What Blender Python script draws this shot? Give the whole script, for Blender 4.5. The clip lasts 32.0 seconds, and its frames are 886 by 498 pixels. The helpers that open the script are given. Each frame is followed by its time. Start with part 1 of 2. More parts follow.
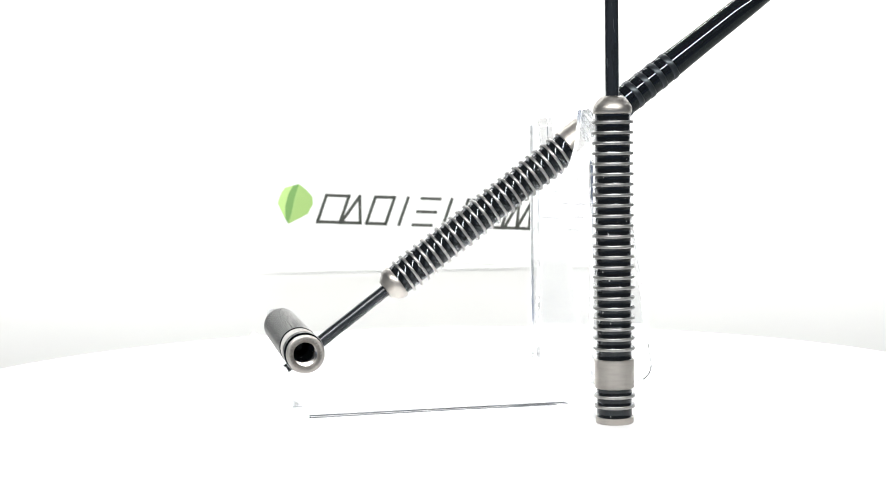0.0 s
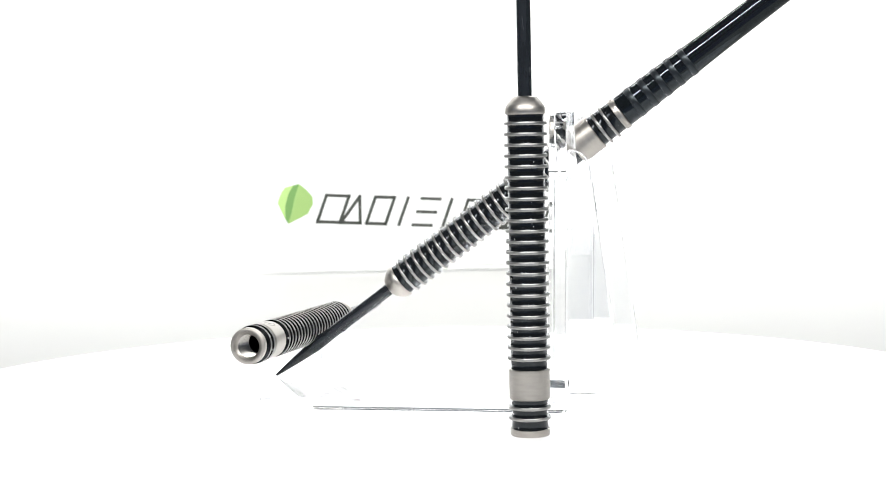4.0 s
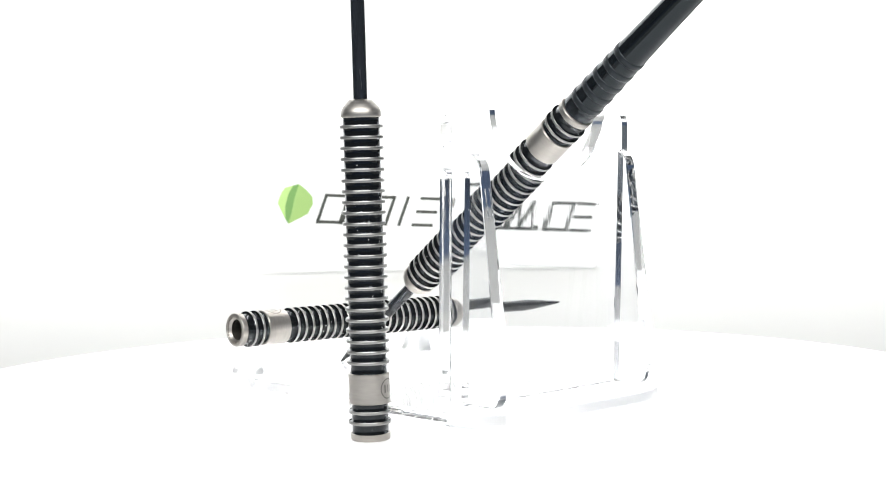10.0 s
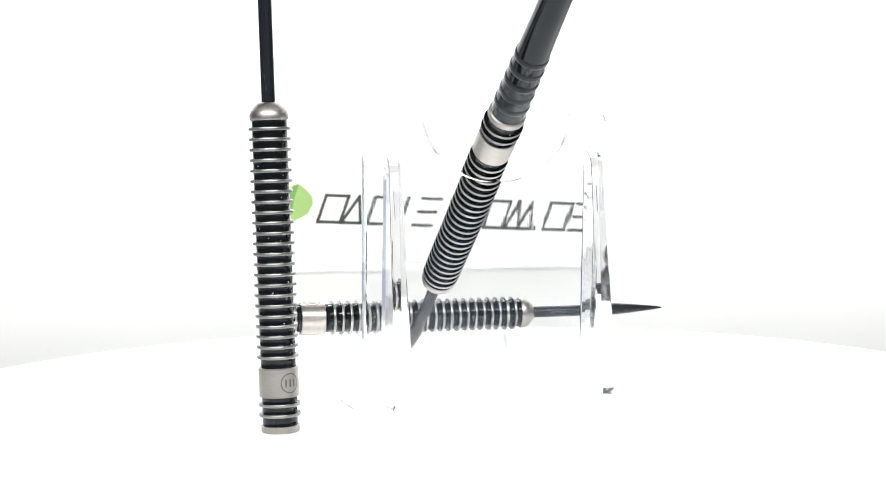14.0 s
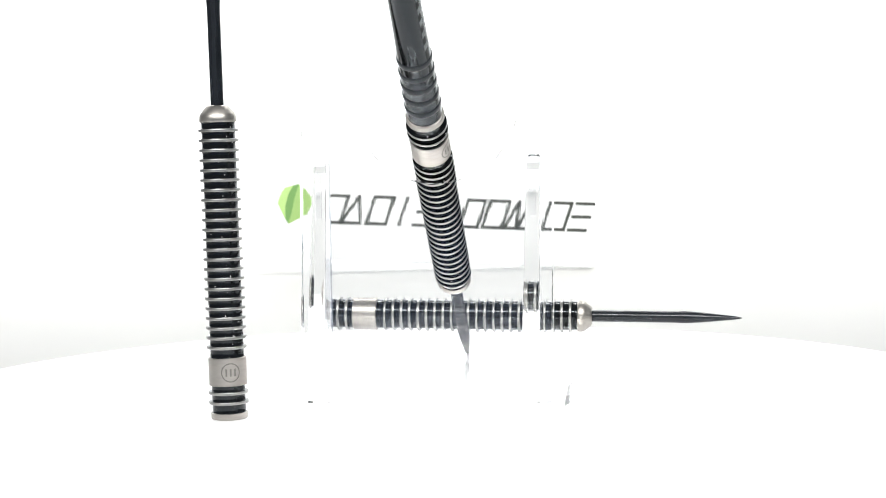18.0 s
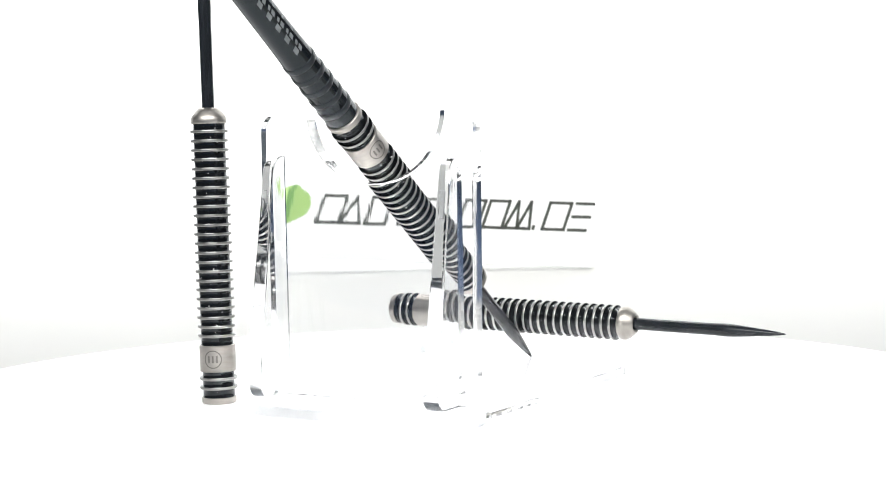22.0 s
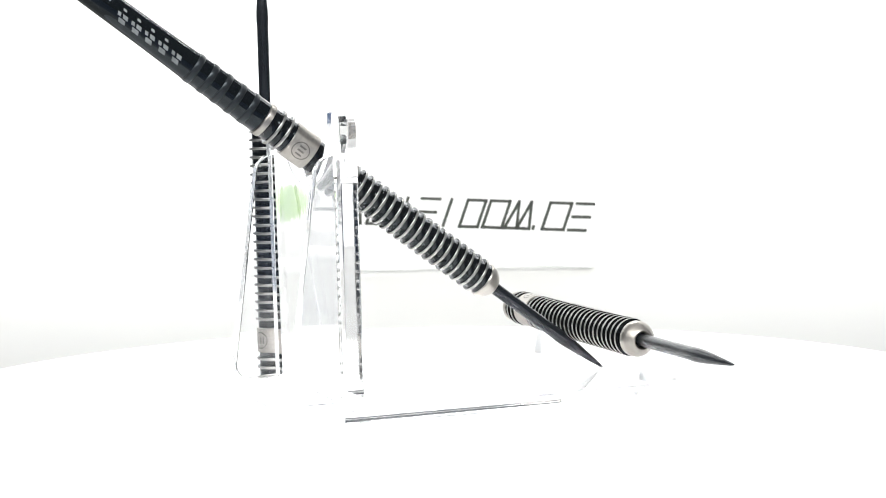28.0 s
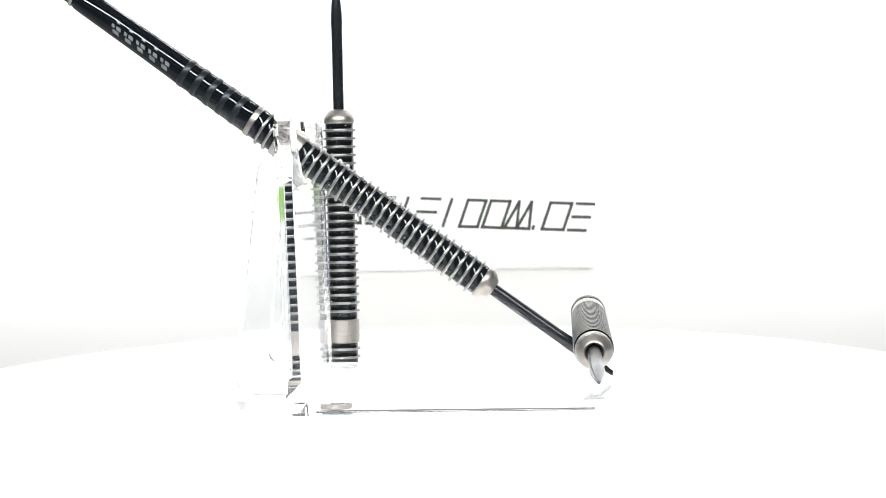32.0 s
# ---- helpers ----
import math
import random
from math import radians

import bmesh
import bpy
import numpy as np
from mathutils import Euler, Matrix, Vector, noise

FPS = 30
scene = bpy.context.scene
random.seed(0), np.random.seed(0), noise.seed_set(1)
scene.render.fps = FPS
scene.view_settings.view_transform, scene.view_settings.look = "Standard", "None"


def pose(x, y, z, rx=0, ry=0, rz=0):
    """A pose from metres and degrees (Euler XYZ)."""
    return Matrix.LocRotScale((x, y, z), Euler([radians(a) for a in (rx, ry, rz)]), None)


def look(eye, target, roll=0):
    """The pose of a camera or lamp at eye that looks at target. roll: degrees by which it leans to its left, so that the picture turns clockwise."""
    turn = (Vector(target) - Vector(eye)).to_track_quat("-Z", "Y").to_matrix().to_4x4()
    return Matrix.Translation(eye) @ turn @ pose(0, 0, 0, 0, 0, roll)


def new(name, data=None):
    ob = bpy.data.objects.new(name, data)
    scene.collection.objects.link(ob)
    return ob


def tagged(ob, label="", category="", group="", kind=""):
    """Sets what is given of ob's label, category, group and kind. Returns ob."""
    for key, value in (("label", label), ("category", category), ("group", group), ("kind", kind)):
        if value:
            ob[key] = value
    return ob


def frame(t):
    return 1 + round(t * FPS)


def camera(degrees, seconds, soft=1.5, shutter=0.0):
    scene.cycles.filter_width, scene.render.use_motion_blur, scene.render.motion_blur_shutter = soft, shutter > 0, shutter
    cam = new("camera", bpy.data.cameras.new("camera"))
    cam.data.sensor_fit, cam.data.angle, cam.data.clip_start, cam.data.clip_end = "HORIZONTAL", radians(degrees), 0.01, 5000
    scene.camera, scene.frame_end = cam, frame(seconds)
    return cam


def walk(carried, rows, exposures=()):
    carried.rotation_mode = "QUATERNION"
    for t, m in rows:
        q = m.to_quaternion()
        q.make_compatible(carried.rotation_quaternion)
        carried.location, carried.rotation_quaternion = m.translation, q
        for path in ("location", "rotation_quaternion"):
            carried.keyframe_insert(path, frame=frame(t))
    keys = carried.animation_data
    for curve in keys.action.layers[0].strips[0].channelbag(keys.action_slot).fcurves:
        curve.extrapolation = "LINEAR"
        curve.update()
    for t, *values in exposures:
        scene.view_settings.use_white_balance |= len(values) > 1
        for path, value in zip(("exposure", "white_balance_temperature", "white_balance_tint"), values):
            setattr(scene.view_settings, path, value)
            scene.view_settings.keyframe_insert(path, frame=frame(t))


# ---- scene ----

MM = 0.001

# camera: a phone on a tripod in front of the photo box
cam = camera(32.06, 32.0, soft=0.95)
EYE = Vector((0.0, -0.26662, 0.04576))
AIM = EYE + Vector((0.00247, 0.99750, -0.07061))
CAMERA_ROWS = [(0.0, look(EYE, AIM, -1.1226)), (32.0, look(EYE, AIM, -1.1226))]
cam.data.dof.use_dof, cam.data.dof.focus_distance, cam.data.dof.aperture_fstop = True, 0.262, 120.0
scene.cycles.max_bounces, scene.cycles.glossy_bounces, scene.cycles.transmission_bounces = 32, 32, 32
walk(cam, CAMERA_ROWS)

# turn of the table, degrees at seconds
TURN_T = (0, 3, 6, 9, 12, 15, 18, 21, 24, 27, 30, 32)
TURN_A = (10.49, -7.65, -25.76, -43.80, -62.26, -80.38, -97.78, -115.73, -134.00, -152.34, -170.88, -184.26)

# ---- light ----
world = bpy.data.worlds.new("room")
world.use_nodes = True
scene.world = world
world.node_tree.nodes["Background"].inputs["Color"].default_value = (0.78, 0.89, 1.0, 1)
world.node_tree.nodes["Background"].inputs["Strength"].default_value = 0.15
scene.view_settings.exposure = 0.0


def area_lamp(name, m, w, h, power, colour=(1.0, 0.995, 0.985)):
    data = bpy.data.lights.new(name, "AREA")
    data.shape, data.size, data.size_y, data.energy, data.color = "RECTANGLE", w, h, power, colour
    ob = new(name, data)
    ob.matrix_world = m
    return ob


# one long bar lamp over the open front, an added fill over the paper
area_lamp("front_bar_lamp", look((0, -0.52, 0.44), (0, 0.02, 0.0)), 0.9, 0.030, 8.5)
# unseen fill that brightens the sweep and the sign
area_lamp("backdrop_fill_lamp", look((0, 0.38, 0.585), (0, 0.80, 0.0)), 0.70, 0.06, 8.0)


# ---- materials ----
def material(name, colour, rough=0.5, metal=0.0, spread=0.06, scale=900.0, bump=0.0, bump_scale=2500.0, stretch=(1, 1, 1),
             rough_spread=0.0, specks=False, **extra):
    mat = bpy.data.materials.new(name)
    mat.use_nodes = True
    nt = mat.node_tree
    bsdf = nt.nodes["Principled BSDF"]
    co = nt.nodes.new("ShaderNodeTexCoord")
    mp = nt.nodes.new("ShaderNodeMapping")
    mp.inputs["Scale"].default_value = stretch
    nt.links.new(co.outputs["Object"], mp.inputs["Vector"])
    n1 = nt.nodes.new("ShaderNodeTexNoise")
    n1.inputs["Scale"].default_value, n1.inputs["Detail"].default_value = scale, 5
    n2 = nt.nodes.new("ShaderNodeTexNoise")
    n2.inputs["Scale"].default_value, n2.inputs["Detail"].default_value = scale * 0.12, 3
    nt.links.new(mp.outputs["Vector"], n1.inputs["Vector"])
    nt.links.new(mp.outputs["Vector"], n2.inputs["Vector"])
    mix = nt.nodes.new("ShaderNodeMath")
    mix.operation = "ADD"
    nt.links.new(n1.outputs["Fac"], mix.inputs[0])
    nt.links.new(n2.outputs["Fac"], mix.inputs[1])
    ramp = nt.nodes.new("ShaderNodeMapRange")
    ramp.inputs["From Min"].default_value, ramp.inputs["From Max"].default_value = 0.6, 1.4
    ramp.inputs["To Min"].default_value, ramp.inputs["To Max"].default_value = 1 - spread, 1 + spread
    nt.links.new(mix.outputs[0], ramp.inputs["Value"])
    mul = nt.nodes.new("ShaderNodeVectorMath")
    mul.operation = "SCALE"
    mul.inputs[0].default_value = colour
    nt.links.new(ramp.outputs["Result"], mul.inputs["Scale"])
    nt.links.new(mul.outputs["Vector"], bsdf.inputs["Base Color"])
    bsdf.inputs["Metallic"].default_value = metal
    bsdf.inputs["Roughness"].default_value = rough
    if rough_spread:
        rr = nt.nodes.new("ShaderNodeMapRange")
        rr.inputs["From Min"].default_value, rr.inputs["From Max"].default_value = 0.6, 1.4
        rr.inputs["To Min"].default_value, rr.inputs["To Max"].default_value = rough - rough_spread, rough + rough_spread
        nt.links.new(mix.outputs[0], rr.inputs["Value"])
        nt.links.new(rr.outputs["Result"], bsdf.inputs["Roughness"])
    if bump:
        nb = nt.nodes.new("ShaderNodeTexNoise")
        nb.inputs["Scale"].default_value, nb.inputs["Detail"].default_value = bump_scale, 4
        nt.links.new(mp.outputs["Vector"], nb.inputs["Vector"])
        bp = nt.nodes.new("ShaderNodeBump")
        bp.inputs["Strength"].default_value, bp.inputs["Distance"].default_value = bump, 0.00003
        nt.links.new(nb.outputs["Fac"], bp.inputs["Height"])
        nt.links.new(bp.outputs["Normal"], bsdf.inputs["Normal"])
    if specks:
        nd = nt.nodes.new("ShaderNodeTexNoise")
        nd.inputs["Scale"].default_value, nd.inputs["Detail"].default_value = 1500.0, 1
        nt.links.new(co.outputs["Object"], nd.inputs["Vector"])
        cut = nt.nodes.new("ShaderNodeMapRange")
        cut.inputs["From Min"].default_value, cut.inputs["From Max"].default_value = 0.745, 0.77
        nt.links.new(nd.outputs["Fac"], cut.inputs["Value"])
        lint = nt.nodes.new("ShaderNodeMix")
        lint.data_type = "RGBA"
        lint.inputs["B"].default_value = (0.45, 0.45, 0.44, 1)
        nt.links.new(cut.outputs["Result"], lint.inputs["Factor"])
        nt.links.new(mul.outputs["Vector"], lint.inputs["A"])
        nt.links.new(lint.outputs["Result"], bsdf.inputs["Base Color"])
    for key, value in extra.items():
        bsdf.inputs[key].default_value = value
    return mat


M_STEEL = material("brushed_tungsten", (0.395, 0.373, 0.342), 0.42, 1.0, 0.16, 420, 0.6, 1300, (1, 1, 5), 0.10)
M_THREAD = material("bright_thread", (0.42, 0.40, 0.375), 0.24, 1.0, 0.1, 900, 0.2, 2500)
M_RING = material("bare_ring_metal", (0.31, 0.306, 0.295), 0.38, 1.0, 0.25, 900, 0.35, 2500, (1, 1, 1), 0.12)
M_BLACK = material("black_coating", (0.004, 0.0045, 0.005), 0.06, 0.0, 0.3, 800, 0.45, 1000, (1, 1, 1), 0.03, True, **{"Specular IOR Level": 0.42, "Specular Tint": (0.86, 0.94, 1.0, 1)})
M_POINT = material("black_point", (0.013, 0.0155, 0.019), 0.24, 0.2, 0.6, 700, 0.5, 1500, (1, 1, 0.15), 0.10)
M_SHAFT = material("black_shaft", (0.004, 0.005, 0.006), 0.035, 0.0, 0.2, 500, 0.03, 900, (1, 1, 0.3), 0.015, **{"Specular IOR Level": 0.42, "Specular Tint": (0.82, 0.93, 1.0, 1)})
M_GRIP = material("matt_grip", (0.009, 0.0105, 0.012), 0.33, 0.0, 0.2, 900, 0.3, 2500, **{"Specular IOR Level": 0.45, "Specular Tint": (0.82, 0.93, 1.0, 1)})
M_PRINT = material("silver_print", (0.19, 0.205, 0.205), 0.5, 0.2, 0.35, 1100)
M_ENGRAVE = material("engraved_metal", (0.20, 0.19, 0.18), 0.5, 1.0, 0.12, 1500)
M_ACRYL = material("clear_acrylic", (0.985, 0.99, 1.0), 0.022, 0.0, 0.004, 60, 0.12, 620, (1, 1, 0.2), **{"Transmission Weight": 1.0, "IOR": 1.49})
M_CAST = material("clear_cast_acrylic", (0.985, 0.99, 1.0), 0.0, 0.0, 0.004, 60, **{"Transmission Weight": 1.0, "IOR": 1.49})
M_SATIN = material("ground_acrylic_rim", (0.985, 0.99, 1.0), 0.32, 0.0, 0.004, 60, **{"Transmission Weight": 1.0, "IOR": 1.49})
M_TABLE = material("white_table", (0.84, 0.84, 0.84), 0.45, 0.0, 0.012, 60)
M_ROOM_TINT = material("blue_room_tint", (0.05, 0.08, 0.15), 0.5, 0.0, 0.25, 40, 0.1, 300, (1, 8, 1))
# floor colour carries the weaker light behind the table
M_FLOOR = material("dimmed_floor", (0.347, 0.347, 0.333), 0.6, 0.0, 0.03, 9, 0.1, 500)
M_BACK = material("white_paper", (0.76, 0.77, 0.77), 0.8, 0.0, 0.02, 14, 0.1, 600)
M_DARK_HOOD = material("dark_hood_sheet", (0.11, 0.115, 0.13), 0.5, 0.0, 0.15, 60)
M_WALL = material("white_box_wall", (0.80, 0.81, 0.82), 0.7, 0.0, 0.02, 20)
M_PAPER = material("white_sign", (0.84, 0.84, 0.83), 0.6, 0.0, 0.01, 120)
M_INK = material("dark_ink", (0.042, 0.046, 0.038), 0.6, 0.0, 0.1, 300)
M_LEAF_A = material("light_green_ink", (0.42, 0.62, 0.21), 0.6, 0.0, 0.04, 200)
M_LEAF_B = material("mid_green_ink", (0.29, 0.46, 0.14), 0.6, 0.0, 0.04, 200)
M_LEAF_C = material("deep_green_ink", (0.14, 0.30, 0.075), 0.6, 0.0, 0.04, 200)


# ---- mesh helpers ----
def part(name, bm, mat, parent=None, label="", smooth=35):
    me = bpy.data.meshes.new(name)
    bmesh.ops.recalc_face_normals(bm, faces=bm.faces[:])
    if smooth:
        for f in bm.faces:
            f.smooth = True
    bm.to_mesh(me)
    bm.free()
    if smooth:
        me.set_sharp_from_angle(angle=radians(smooth))
    me.materials.append(mat)
    ob = new(name, me)
    ob.parent = parent
    if label:
        tagged(ob, label)
    return ob


def empty(name, m, label, category, group="", kind=""):
    ob = new(name)
    ob.empty_display_size = 0.01
    ob.matrix_world = m
    return tagged(ob, label, category, group, kind)


def lathe(profile, n=64, closed=False):
    """Turns (r, z) in millimetres round the z axis."""
    bm = bmesh.new()
    loops = []
    for r, z in profile:
        if r <= 0:
            loops.append([bm.verts.new((0, 0, z * MM))])
        else:
            loops.append([bm.verts.new((r * MM * math.cos(2 * math.pi * i / n), r * MM * math.sin(2 * math.pi * i / n), z * MM)) for i in range(n)])
    pairs = list(zip(loops[:-1], loops[1:]))
    if closed:
        pairs.append((loops[-1], loops[0]))
    for a, b in pairs:
        for i in range(n):
            j = (i + 1) % n
            if len(a) == 1 and len(b) == 1:
                continue
            if len(a) == 1:
                bm.faces.new((a[0], b[j], b[i]))
            elif len(b) == 1:
                bm.faces.new((a[i], a[j], b[0]))
            else:
                bm.faces.new((a[i], a[j], b[j], b[i]))
    return bm


def prism(outline, lo, hi, axis, bevel=0.25, steps=2):
    """An outline in millimetres, extruded along an axis from lo to hi, with softened edges."""
    bm = bmesh.new()

    def place(a, b, c):
        v = {"x": (c, a, b), "y": (a, c, b), "z": (a, b, c)}[axis]
        return Vector(v) * MM
    low = [bm.verts.new(place(a, b, lo)) for a, b in outline]
    high = [bm.verts.new(place(a, b, hi)) for a, b in outline]
    n = len(outline)
    bm.faces.new(low)
    bm.faces.new(high)
    for i in range(n):
        bm.faces.new((low[i], low[(i + 1) % n], high[(i + 1) % n], high[i]))
    bmesh.ops.recalc_face_normals(bm, faces=bm.faces[:])
    if bevel:
        caps = [e for e in bm.edges if abs(len(e.link_faces)) == 2 and any(len(f.verts) == n for f in e.link_faces)]
        bmesh.ops.bevel(bm, geom=caps, offset=bevel * MM, segments=steps, profile=0.5, affect="EDGES")
    return bm


def rounded(points, radii, steps=8):
    """Rounds the corners of an outline, each by its own radius."""
    out = []
    n = len(points)
    for i in range(n):
        p, a, b = Vector(points[i]), Vector(points[i - 1]), Vector(points[(i + 1) % n])
        r = radii[i] if isinstance(radii, (list, tuple)) else radii
        if r <= 0:
            out.append(tuple(p))
            continue
        u, v = (a - p).normalized(), (b - p).normalized()
        half = math.acos(max(-1, min(1, u.dot(v)))) / 2
        cut = r / math.tan(half)
        s, e = p + u * cut, p + v * cut
        c = p + (u + v).normalized() * (r / math.sin(half))
        a0, a1 = math.atan2(s.y - c.y, s.x - c.x), math.atan2(e.y - c.y, e.x - c.x)
        d = (a1 - a0 + math.pi) % (2 * math.pi) - math.pi
        out += [(c.x + r * math.cos(a0 + d * k / steps), c.y + r * math.sin(a0 + d * k / steps)) for k in range(steps + 1)]
    return out


def wrapped(strips, radius, lift=0.012):
    """Thin slanted marks (angle0, angle1 degrees, z0, z1 mm) laid round a shaft whose radius at z is given."""
    bm = bmesh.new()
    for a0, a1, z0, z1 in strips:
        k = max(1, int(abs(a1 - a0) / 4))
        last = None
        for i in range(k + 1):
            a = radians(a0 + (a1 - a0) * i / k)
            lean = -0.02 * (a0 + (a1 - a0) * i / k - strips[0][0])
            pair = []
            for z in (z0 - lean, z1 - lean):
                r = radius(z) + lift
                pair.append(bm.verts.new((r * math.cos(a) * MM, r * math.sin(a) * MM, z * MM)))
            if last:
                bm.faces.new((last[0], pair[0], pair[1], last[1]))
            last = pair
    return bm


def logo_mark(radius, z, azimuth):
    """A round outline with upright bars in it, cut into the band."""
    bm = bmesh.new()

    def put(u, v):
        a = radians(azimuth) + u / radius
        r = radius + 0.015
        return bm.verts.new((r * math.cos(a) * MM, r * math.sin(a) * MM, (z + v) * MM))
    for r0, r1 in ((1.38, 1.58),):
        ring0 = [put(r0 * math.cos(i * math.pi / 16), r0 * math.sin(i * math.pi / 16)) for i in range(32)]
        ring1 = [put(r1 * math.cos(i * math.pi / 16), r1 * math.sin(i * math.pi / 16)) for i in range(32)]
        for i in range(32):
            bm.faces.new((ring0[i], ring0[(i + 1) % 32], ring1[(i + 1) % 32], ring1[i]))
    for u0, u1, v0, v1 in ((-0.85, -0.55, -0.6, 0.6), (-0.15, 0.15, -0.6, 0.6), (0.55, 0.85, -0.6, 0.6), (-0.85, 0.85, 0.42, 0.72)):
        bm.faces.new([put(*q) for q in ((u0, v0), (u1, v0), (u1, v1), (u0, v1))])
    return bm


# ---- the photo box ----
def sheet(name, corners, mat, label, thick=(0, 0, -0.004)):
    bm = bmesh.new()
    a = [bm.verts.new(Vector(c)) for c in corners]
    b = [bm.verts.new(Vector(c) + Vector(thick)) for c in corners]
    bm.faces.new(a)
    bm.faces.new(b)
    for i in range(4):
        bm.faces.new((a[i], a[(i + 1) % 4], b[(i + 1) % 4], b[i]))
    ob = part(name, bm, mat, None, label, 0)
    return tagged(ob, label, "", "", "structure")


FLOOR_Z = -0.015
BX, BY0, BY1, BZ = 0.40, -0.09, 0.75, 0.60

WALL_Y, COVE_Y, COVE_R = 0.27, 0.50, 0.22
# unseen sheet; its dark blue gives clear edges the dim room's reflection
sheet("ground", [(-1.6, -1.6, FLOOR_Z - 0.006), (1.6, -1.6, FLOOR_Z - 0.006), (1.6, 1.6, FLOOR_Z - 0.006), (-1.6, 1.6, FLOOR_Z - 0.006)], M_ROOM_TINT, "unseen dark blue sheet under the photo box, tinting the reflections")
# greyed floor, so it looks less lit than the paper behind
sheet("floor", [(-BX, BY0 - 0.04, FLOOR_Z), (BX, BY0 - 0.04, FLOOR_Z), (BX, COVE_Y, FLOOR_Z), (-BX, COVE_Y, FLOOR_Z)], M_FLOOR, "matt floor of the photo box, greyed for its weaker light")
# white paper sweeps up from the floor into the rear wall
sweep = [(COVE_Y + 0.001, FLOOR_Z)]
sweep += [(COVE_Y + COVE_R * math.sin(radians(q)), FLOOR_Z + COVE_R * (1 - math.cos(radians(q)))) for q in range(6, 91, 6)] + [(COVE_Y + COVE_R, BZ)]
paper = bmesh.new()
front = [[paper.verts.new((x, y, z)) for y, z in sweep] for x in (-BX, BX)]
back = [[paper.verts.new((x, y + 0.002, z - 0.002)) for y, z in sweep] for x in (-BX, BX)]
for k in range(len(sweep) - 1):
    for row in (front, back):
        paper.faces.new((row[0][k], row[1][k], row[1][k + 1], row[0][k + 1]))
    for i in (0, 1):
        paper.faces.new((front[i][k], front[i][k + 1], back[i][k + 1], back[i][k]))
for k in (0, -1):
    paper.faces.new((front[0][k], front[1][k], back[1][k], back[0][k]))
tagged(part("backdrop", paper, M_BACK, None, "", 30), "plain white paper sweeping up behind the turntable", "", "", "structure")
sheet("wall_left", [(-BX, WALL_Y, FLOOR_Z), (-BX, BY1, FLOOR_Z), (-BX, BY1, BZ), (-BX, WALL_Y, BZ)], M_WALL, "white side wall of the photo box", (-0.004, 0, 0))
sheet("wall_right", [(BX, WALL_Y, FLOOR_Z), (BX, BY1, FLOOR_Z), (BX, BY1, BZ), (BX, WALL_Y, BZ)], M_WALL, "white side wall of the photo box", (0.004, 0, 0))
# unseen top sheet, dark so that gloss black parts reflect dark
sheet("dark_hood", [(-BX, BY0, BZ), (BX, BY0, BZ), (BX, BY1, BZ), (-BX, BY1, BZ)], M_DARK_HOOD, "unseen dark grey sheet over the photo box that keeps reflections dark", (0, 0, 0.004))


# ---- the sign ----
SIGN_Y = 0.44
SIGN_M = Matrix.Translation((0.0707, SIGN_Y, FLOOR_Z + 0.0008)) @ Matrix.Rotation(radians(2.95), 4, "Y") @ Matrix.Rotation(radians(-7), 4, "X")
sign = empty("sign", SIGN_M, "white board sign with a green emblem and dark slanted print", "sign")
part("board", prism(rounded([(-152.0, 0), (0.2, 0), (0.2, 62), (-152.0, 62)], 0.8), 0, 3.0, "y", 0.05), M_PAPER, sign)
PX = 0.2589  # millimetres of the sign to one unit of its artwork
TILT = 0.0323


def art(x, y):
    dx, dy = x - 1050, y - 476
    return ((dx * math.cos(TILT) + dy * math.sin(TILT)) * PX, (dx * math.sin(TILT) - dy * math.cos(TILT)) * PX)


def print_shape(name, loops, mat, label=""):
    bm = bmesh.new()
    for loop in loops:
        bm.faces.new([bm.verts.new(Vector((u, -0.06, v)) * MM) for u, v in [art(*q) for q in loop]])
    return part(name, bm, mat, sign, label, 0)


def stroke(x0, y0, x1, y1, w=5.0):
    d = Vector((x1 - x0, y1 - y0)).normalized() * (w / 2)
    n = Vector((-d.y, d.x))
    return [(x0 - d.x + n.x, y0 - d.y + n.y), (x1 + d.x + n.x, y1 + d.y + n.y), (x1 + d.x - n.x, y1 + d.y - n.y), (x0 - d.x - n.x, y0 - d.y - n.y)]


# slanted plain shapes in place of the brand's print: foot's start, width, and the shape
GLYPHS = ((560, 40, "box"), (602, 34, "peak"), (647, 34, "box"), (705, 0, "bar"), (730, 32, "bars"), (783, 0, "bar"), (812, 32, "box"), (853, 34, "box"), (892, 22, "peak"), (914, 22, "peak"), (959, 38, "box"), (1006, 30, "bars"))
OUTLINES = {"box": [((0, 0), (0, 1)), ((1, 0), (1, 1)), ((0, 0), (1, 0)), ((0, 1), (1, 1))], "peak": [((0, 0), (0.5, 1)), ((0.5, 1), (1, 0)), ((0, 0), (1, 0))],
            "bar": [((0, 0), (0, 1))], "bars": [((0, 0), (1, 0)), ((0, 0.5), (1, 0.5)), ((0, 1), (1, 1))]}
for x, w, shape in GLYPHS:
    for (u0, v0), (u1, v1) in OUTLINES[shape]:
        ends = [(x + u * w + 16 * v, 394 + (x + u * w - 560) * 0.0335 - 47 * v) for u, v in ((u0, v0), (u1, v1))]
        print_shape("print_bar", [stroke(*ends[0], *ends[1], 5.6)], M_INK)
print_shape("print_dot", [stroke(943, 406, 944, 403, 6)], M_INK)
print_shape("emblem_light", [[(489, 361), (495, 343), (502, 333), (517, 329), (508, 345), (503, 365), (503, 390)]], M_LEAF_A, "pale green face of the emblem")
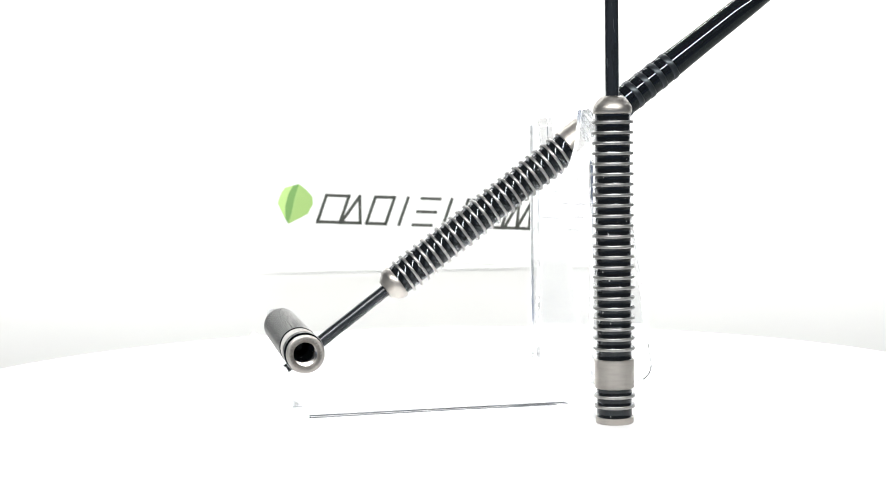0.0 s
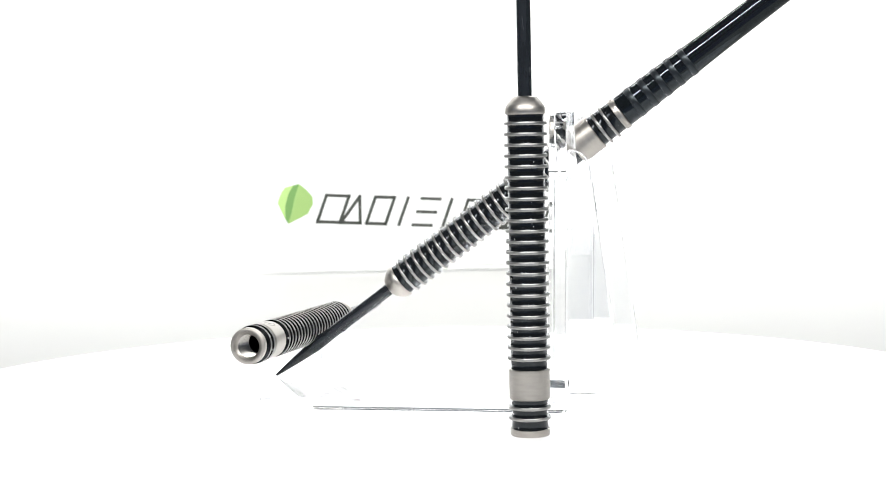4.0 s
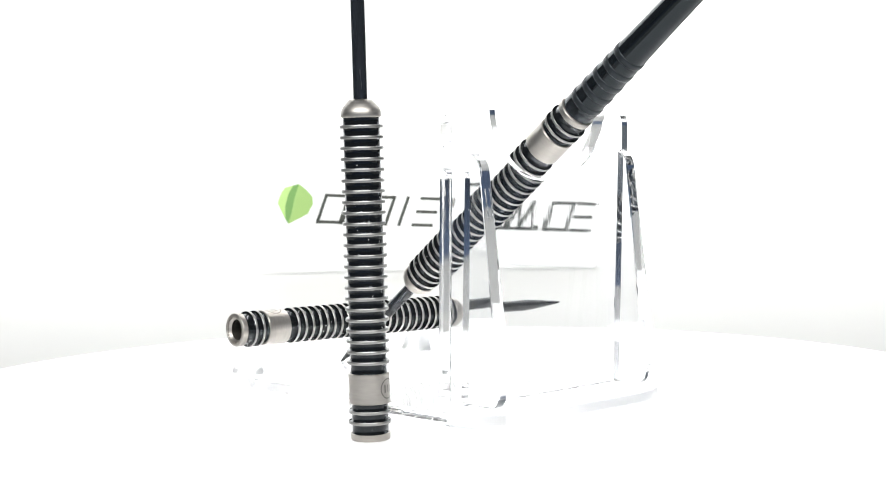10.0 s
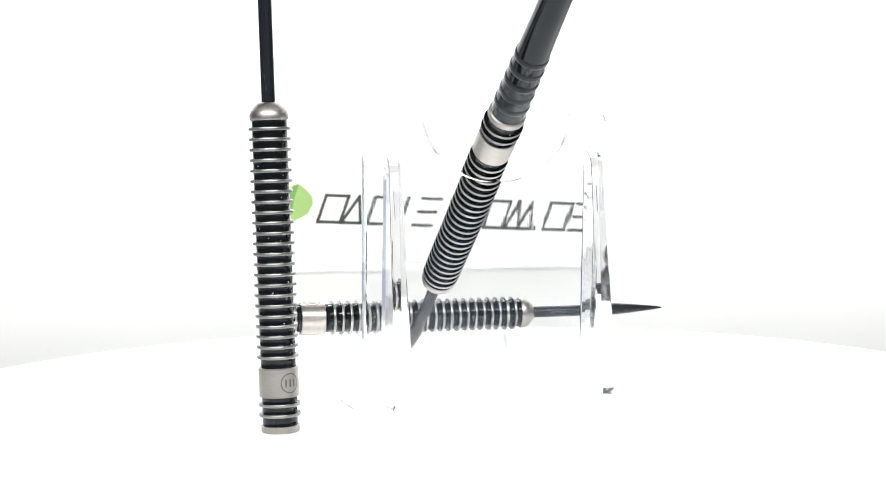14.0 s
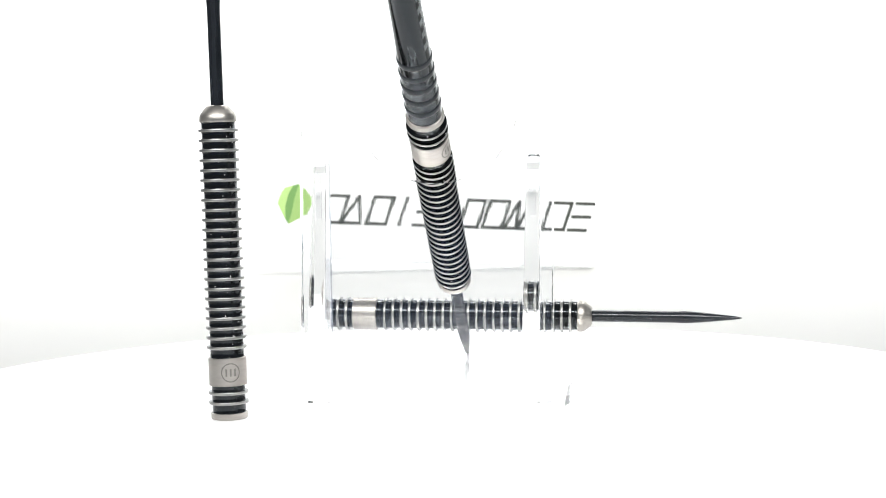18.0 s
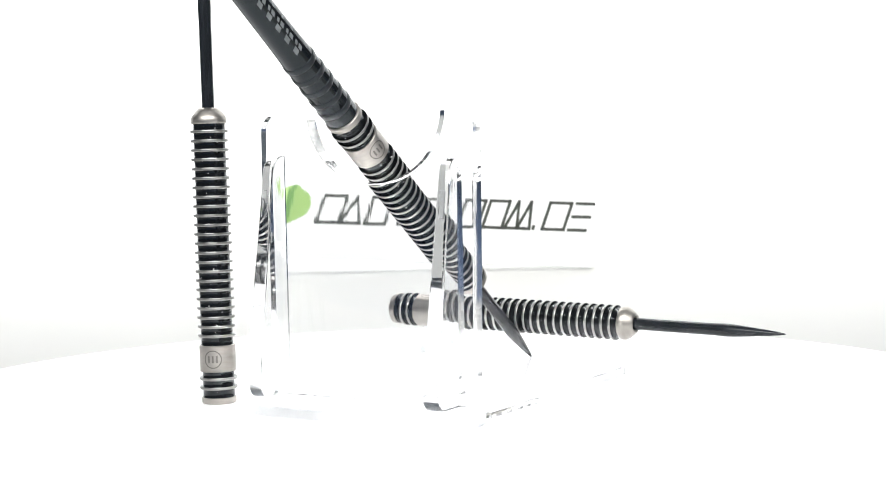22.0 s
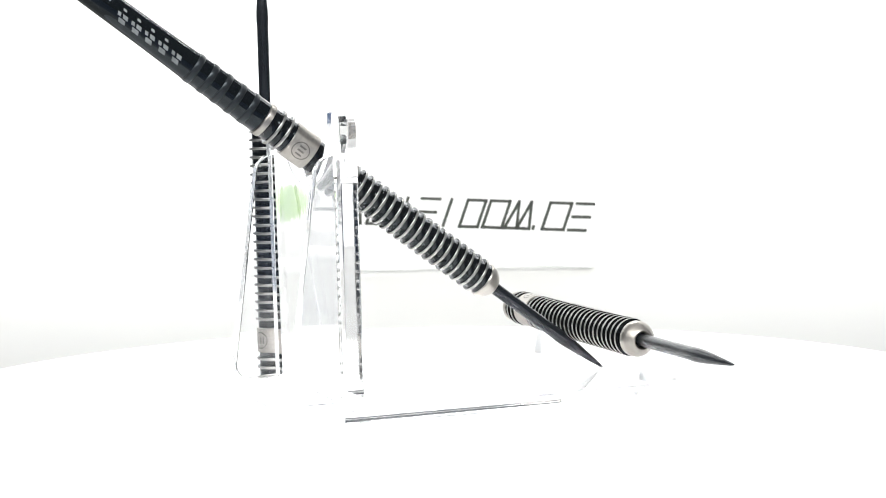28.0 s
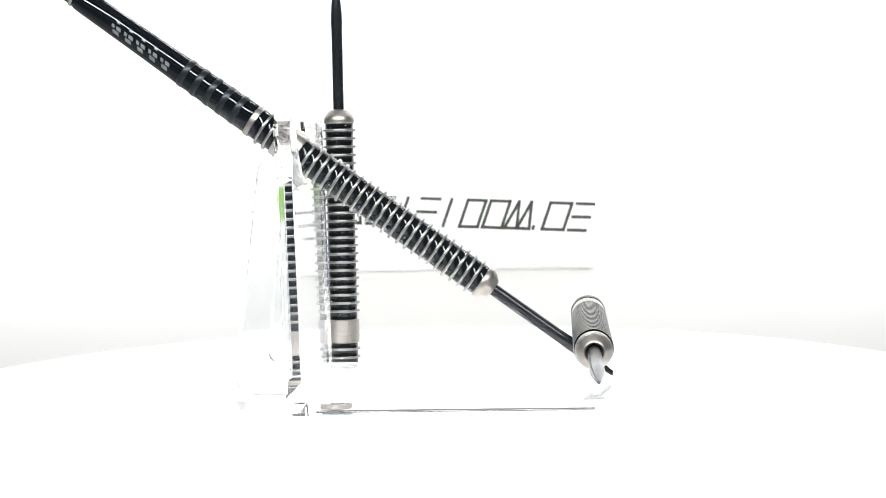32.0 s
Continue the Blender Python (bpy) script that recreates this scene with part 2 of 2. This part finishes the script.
print_shape("emblem_dark", [[(517, 329), (527, 326.5), (519, 352), (514, 378), (508, 398), (503, 390), (503, 365), (508, 345)]], M_LEAF_C, "darker green fold of the emblem")
print_shape("emblem_mid", [[(527, 326.5), (540, 337), (551, 350), (552, 362), (543, 380), (526, 389), (508, 398), (514, 378), (519, 352)]], M_LEAF_B, "green face of the emblem")


# ---- the turntable ----
TABLE_R, TABLE_Z = 101.0, 1.1
table = empty("turntable", Matrix.Identity(4), "round glossy white rotating display turntable", "turntable")
part("disc", lathe([(0, TABLE_Z), (60, TABLE_Z), (TABLE_R - 1, TABLE_Z), (TABLE_R - 0.3, TABLE_Z - 0.3), (TABLE_R, 0), (TABLE_R, -5), (TABLE_R - 0.6, -5.6), (0, -5.6)], 192), M_TABLE, table)
part("base_ring", lathe([(0, -5.7), (95, -5.7), (95, -15), (0, -15)], 96), M_TABLE, table)


# ---- darts ----
R_RING, R_BAND, R_GROOVE = 3.24, 3.11, 2.74
# heights on the barrel: rings of the rear section, band, rings of the long section, nose
REAR_RINGS = (2.75, 4.35)
BAND0, BAND1 = 5.55, 10.13
MAIN_RINGS = [BAND1 + 1.66 + 1.595 * k for k in range(23)]
NOSE = 48.2


def ring_profile(r=R_RING, w=0.50):
    h, d = w / 2, 0.10
    crest = [(r - d * (1 - math.cos(a)), h * math.sin(a)) for a in [radians(q) for q in (-80, -60, -40, -20, 0, 20, 40, 60, 80)]]
    return [(r - 0.13, -h + 0.01)] + crest + [(r - 0.13, h - 0.01)]


RING_MESH = []


def dart(label, logo_at, tip, grip_shaft=False):
    top = empty("dart", Matrix.Identity(4), label, "dart", "darts of one set")
    # core of black grooves, a little hollow between the rings
    for z0, z1, rings in ((1.08, BAND0, REAR_RINGS), (BAND1, NOSE, MAIN_RINGS)):
        prof = []
        edges = [z0] + [q for c in rings for q in (c - 0.27, c + 0.27)] + [z1]
        for k in range(len(rings) + 1):
            lo, hi = edges[2 * k], edges[2 * k + 1]
            for rise, side, off in ((0.07, lo, 0.0), (0.02, lo, 0.02), (0.0, lo, 0.06), (0.0, hi, -0.06), (0.02, hi, -0.02), (0.07, hi, 0.0)):
                prof.append((R_GROOVE + rise, side + off))
            if k < len(rings):
                prof += [(R_RING - 0.18, rings[k] - 0.265), (R_RING - 0.09, rings[k] - 0.25), (R_RING - 0.09, rings[k] + 0.25), (R_RING - 0.18, rings[k] + 0.265)]
        inner = 2.25 if z0 < BAND0 else 1.2
        part("groove_core", lathe([(inner, z0)] + prof + [(inner, z1)], 64), M_BLACK, top, "gloss black grooved barrel section")
        for c in rings:
            if RING_MESH:
                ob = new("ring", RING_MESH[0])
                ob.parent = top
            else:
                ob = part("ring", lathe(ring_profile(), 64, True), M_RING, top)
                RING_MESH.append(ob.data)
            ob.location = (0, 0, c * MM)
    band = part("band", lathe([(2.25, BAND0), (R_BAND - 0.1, BAND0), (R_BAND, BAND0 + 0.1), (R_BAND, BAND1 - 0.1), (R_BAND - 0.1, BAND1), (2.25, BAND1)]), M_STEEL, top, "plain brushed metal band")
    part("engraved_mark", logo_mark(R_BAND, (BAND0 + BAND1) / 2, logo_at), M_ENGRAVE, band, "round engraved emblem", 0)
    # rear end with threaded bore
    bore = [q for k in range(9) for q in ((1.84, 0.62 + 0.62 * k), (1.84, 0.72 + 0.62 * k), (2.2, 0.88 + 0.62 * k), (2.2, 1.08 + 0.62 * k))]
    cap = [(1.84, 0.62), (2.36, 0.20), (2.42, 0.08), (2.50, 0.0), (2.70, 0.0), (2.86, 0.04), (2.95, 0.12), (2.98, 0.24), (2.98, 1.03), (2.9, 1.08), (2.3, 1.08)]
    part("end_cap", lathe(cap), M_STEEL, top)
    part("thread_bore", lathe(bore), M_THREAD, top, "threaded hole in the barrel's end")
    # the shade deep in the bore is put in as black material
    part("bore_end", lathe([bore[-1], (1.92, 6.3), (1.92, 15.0), (0, 16.0)], 32), M_BLACK, top, "inner end of the threaded hole, blackened for its shade")
    teeth = bmesh.new()
    for k in range(28):
        a = 2 * math.pi * k / 28
        m = Matrix.Rotation(a, 4, "Z") @ Matrix.Translation((2.36 * MM, 0, 0.14 * MM)) @ Matrix.Diagonal((0.26 * MM, 0.26 * MM, 0.24 * MM, 1))
        bmesh.ops.create_cube(teeth, size=1.0, matrix=m)
    part("serrated_edge", teeth, M_STEEL, top, "", 0)
    # nose
    nose = [(1.2, 0), (2.92, 0), (3.0, 0.12), (3.03, 0.5), (3.0, 0.9), (2.88, 1.25), (2.64, 1.62), (2.30, 2.05), (1.98, 2.42), (1.74, 2.64), (1.60, 2.70), (1.48, 2.66), (1.28, 2.45), (1.2, 2.1)]
    part("nose", lathe([(u, NOSE + v) for u, v in nose]), M_STEEL, top, "rounded brushed metal nose")
    pt = [(1.0, 49.0), (1.08, 51.0), (1.09, tip - 12.6), (1.17, tip - 11.1), (1.12, tip - 9.6), (0.92, tip - 7.1), (0.62, tip - 4.1), (0.3, tip - 1.2), (0.1, tip - 0.2), (0, tip)]
    part("point", lathe(pt, 20), M_POINT, top, "long blackened steel point")
    if grip_shaft:
        sh = [(1.9, 3.0), (1.9, 0.05), (2.5, -0.02), (2.72, -0.12), (2.76, -0.4), (2.72, -3), (2.64, -8), (2.54, -14), (2.45, -17), (2.35, -22), (2.27, -29), (2.2, -36.0), (2.05, -36.3), (1.95, -36.6),
              (1.95, -44.0), (1.6, -44.4), (0, -44.4)]
        shaft = part("shaft", lathe(sh, 64), M_SHAFT, top, "gloss black tapered shaft")
        for k in range(5):
            z = -2.7 - 2.72 * k
            r = 2.76 - 0.0155 * (-z)
            band_line = [(r - 0.3, z - 0.56), (r + 0.0, z - 0.56), (r + 0.06, z - 0.51), (r + 0.10, z - 0.40), (r + 0.12, z - 0.15), (r + 0.12, z + 0.15), (r + 0.10, z + 0.40), (r + 0.06, z + 0.51), (r + 0.0, z + 0.56), (r - 0.3, z + 0.56)]
            part("grip_band", lathe(band_line, 64), M_GRIP, shaft, "matt black grip band")
        part("retaining_ring", lathe([(1.9 + 0.32 * math.cos(a), -36.95 + 0.32 * math.sin(a)) for a in [i * math.pi / 5 for i in range(10)]], 48, True), M_RING, shaft, "thin silver wire ring")
        az = SHAFT_PRINT
        strips = []
        for k in range(5):
            # each mark of the slanted print is a pair of strokes
            z = -16.5 - 2.55 * k
            strips += [(az - 18, az - 3, z - 0.1, z - 1.0), (az + 1, az + 18, z - 0.5, z - 1.7), (az - 18, az - 4, z - 1.35, z - 1.95)]
        strips += [(az - 40, az - 30, -19.3 - 2.6 * k, -19.9 - 2.6 * k) for k in range(4)]
        part("print_bar", wrapped(strips, lambda z: float(np.interp(-z, (14, 17, 22, 29, 36), (2.54, 2.45, 2.35, 2.27, 2.2)))), M_PRINT, shaft, "faint silver print", 0)
    return top


SHAFT_PRINT = -160.0


def along(rear, tip, slide=0.0):
    """A pose with the origin slid from rear and local z towards tip."""
    rear, tip = Vector(rear) * MM, Vector(tip) * MM
    way = (tip - rear).normalized()
    return Matrix.Translation(rear + way * slide * MM) @ way.to_track_quat("Z", "Y").to_matrix().to_4x4()


PLACES = []
d1 = dart("black and silver ringed dart resting slanted in the clear stand", -158, 78.1, True)
PLACES.append((d1, along((32.2, 2.5, 50.3), (-30.8, 1.1, 4.2), 0.6)))
d2 = dart("black and silver ringed dart standing upright with its point up", 19, 78.8)
PLACES.append((d2, along((21.45, -32.18, TABLE_Z), (21.52, -33.0, TABLE_Z + 78.8))))
d3 = dart("black and silver ringed dart lying across the front of the stand", 97, 78.8)
PLACES.append((d3, along((-26.05, -26.1, 13.06), (-25.8, 52.7, 11.62), 0.5)))

# ---- the clear stand ----
stand = empty("display_stand", Matrix.Identity(4), "clear acrylic dart display stand with notched back plate", "stand")


def clear(name, bm, mat, label="", smooth=20):
    """One clear piece of the stand; daylight-bright paper all round leaves it no shadow to speak of."""
    ob = part(name, bm, mat, stand, label, smooth)
    ob.visible_shadow = False
    return ob


def fused(pieces):
    """The union of closed pieces as one solid, as a moulding is."""
    obs = []
    for bm in pieces:
        me = bpy.data.meshes.new("piece")
        bmesh.ops.recalc_face_normals(bm, faces=bm.faces[:])
        bm.to_mesh(me)
        bm.free()
        obs.append(new("piece", me))
    for ob in obs[1:]:
        mod = obs[0].modifiers.new("union", "BOOLEAN")
        mod.operation, mod.solver, mod.object = "UNION", "EXACT", ob
    bpy.context.view_layer.update()
    me = obs[0].evaluated_get(bpy.context.evaluated_depsgraph_get()).to_mesh()
    out = bmesh.new()
    out.from_mesh(me)
    obs[0].evaluated_get(bpy.context.evaluated_depsgraph_get()).to_mesh_clear()
    for ob in obs:
        me = ob.data
        bpy.data.objects.remove(ob)
        bpy.data.meshes.remove(me)
    bmesh.ops.remove_doubles(out, verts=out.verts[:], dist=0.000002)
    return out


def loft(rings):
    """Closed outlines of (x, y, z) millimetres, one over the other, skinned and capped."""
    bm = bmesh.new()
    loops = [[bm.verts.new(Vector(p) * MM) for p in ring] for ring in rings]
    for a, b in zip(loops[:-1], loops[1:]):
        for i in range(len(a)):
            j = (i + 1) % len(a)
            bm.faces.new((a[i], a[j], b[j], b[i]))
    bm.faces.new(loops[0])
    bm.faces.new(loops[-1])
    return bm


def tapered(bm, y, z0, z1, low, high):
    """Thins an upright rib round the plane y from its foot to its head, as a mould's draft does."""
    for v in bm.verts:
        f = (v.co.z / MM - z0) / (z1 - z0)
        v.co.y = y * MM + (v.co.y - y * MM) * (low + (high - low) * f)
    return bm


YC = 0.6
BASE0, BASE1 = 1.8, 4.2
# base plate: chamfered below, its upper edge finely rounded
rings = []
arc = [(1 - math.sin(radians(q)), 1 - math.cos(radians(q))) for q in (0, 45, 90)]
edge = [(BASE0, 0.96), (BASE0 + 0.70, 0.0)] + [(BASE1 - 0.25 * w, 0.25 * u) for u, w in reversed(arc)]
for z, inset in edge:
    lx, ly = 35 - inset, 22.5 - inset
    rings.append([(x, y, z) for x, y in rounded([(-lx, YC - ly), (lx, YC - ly), (lx, YC + ly), (-lx, YC + ly)], 10.5 - inset, 12)])
base = loft(rings)
# upright moulding: back plate with a round notch for the barrel, two drafted fins behind it
notch = [(2.3 + 12.6 * math.cos(radians(a)), 51.2 + 12.2 * math.sin(radians(a))) for a in range(-4, -177, -4)]
outline = [(YC - 20.0, BASE1 - 0.8), (YC + 20.0, BASE1 - 0.8)] + rounded([(YC + 20.0, BASE1 + 1), (YC + 20.0, 50.6), (14.9, 50.6)], [0, 3.0, 0])[1:-1] + notch
outline += rounded([(-10.3, 50.6), (YC - 20.0, 50.6), (YC - 20.0, BASE1 + 1)], [0, 3.0, 0])[1:-1]
pieces = [prism(outline, 22.1, 24.9, "x", 0.12, 1)]
for y in (-15.6, 17.6):
    fin = rounded([(24.0, BASE1 + 0.4), (33.7, BASE1 + 0.4), (27.9, 43.7), (24.0, 43.7)], [0, 2.5, 3.2, 0])
    pieces.append(tapered(prism(fin, y - 1.0, y + 1.0, "y", 0.2, 2), y, BASE1, 43.7, 1.5, 1.0))
upright = fused(pieces)
for v in upright.verts:
    # the piece stands a little askew on the base
    v.co.x -= 0.015 * (38 * MM - v.co.z)
    v.co.y += 0.02 * (v.co.z - 24 * MM)
body = clear("body", fused([base, upright]), M_ACRYL, "clear base plate and notched back plate with two fins", 0)
body.data.materials.append(M_CAST)
body.data.materials.append(M_SATIN)
for f in body.data.polygons:
    # the moulded upright ripples, the base is cast flat; its rim is ground but for the two straight long sides
    if f.center.z < (BASE1 + 0.02) * MM:
        f.material_index = 1 if abs(f.normal.z) > 0.95 or abs(f.normal.y) > 6 * abs(f.normal.x) else 2

for y in (-15.35, 17.85):
    # raised moulding tab on the sloping rear edge of the fin
    tab = clear("moulding_tab", prism(rounded([(-0.5, -2.2), (0.5, -2.2), (0.5, 2.2), (-0.5, 2.2)], 0.2, 3), 0.02, 0.30, "x", 0.05), M_CAST)
    tab.matrix_local = Matrix.Translation((29.02 * MM, y * MM, 36.0 * MM)) @ Matrix.Rotation(radians(-8.2), 4, "Y")
for y in (YC - 20.0, YC + 20.0):
    horn = rounded([(-34.0, BASE1 + 0.05), (-28.2, BASE1 + 0.05), (-28.9, 10.2), (-31.0, 11.6)], [0.3, 0.3, 0.8, 0.8])
    clear("front_horn", tapered(prism(horn, y - 1.0, y + 1.0, "y", 0.2, 2), y, BASE1, 11.6, 1.7, 0.7), M_SATIN)
for x in (-27, 27):
    for y in (YC - 15, YC + 15):
        ob = clear("foot", lathe([(0, TABLE_Z + 0.02), (2.3, TABLE_Z + 0.02), (2.5, TABLE_Z + 0.2), (2.5, 1.78), (0, 1.78)], 24), M_SATIN)
        ob.location = (x * MM, y * MM, 0)
PLACES.append((stand, Matrix.Rotation(radians(1.2), 4, "Z")))
PLACES.append((table, Matrix.Identity(4)))


# ---- everything on the table turns with it ----
def motions():
    times = [0.5 * k for k in range(65)]
    for ob, m in PLACES:
        walk(ob, [(t, Matrix.Rotation(radians(float(np.interp(t, TURN_T, TURN_A))), 4, "Z") @ m) for t in times])


motions()
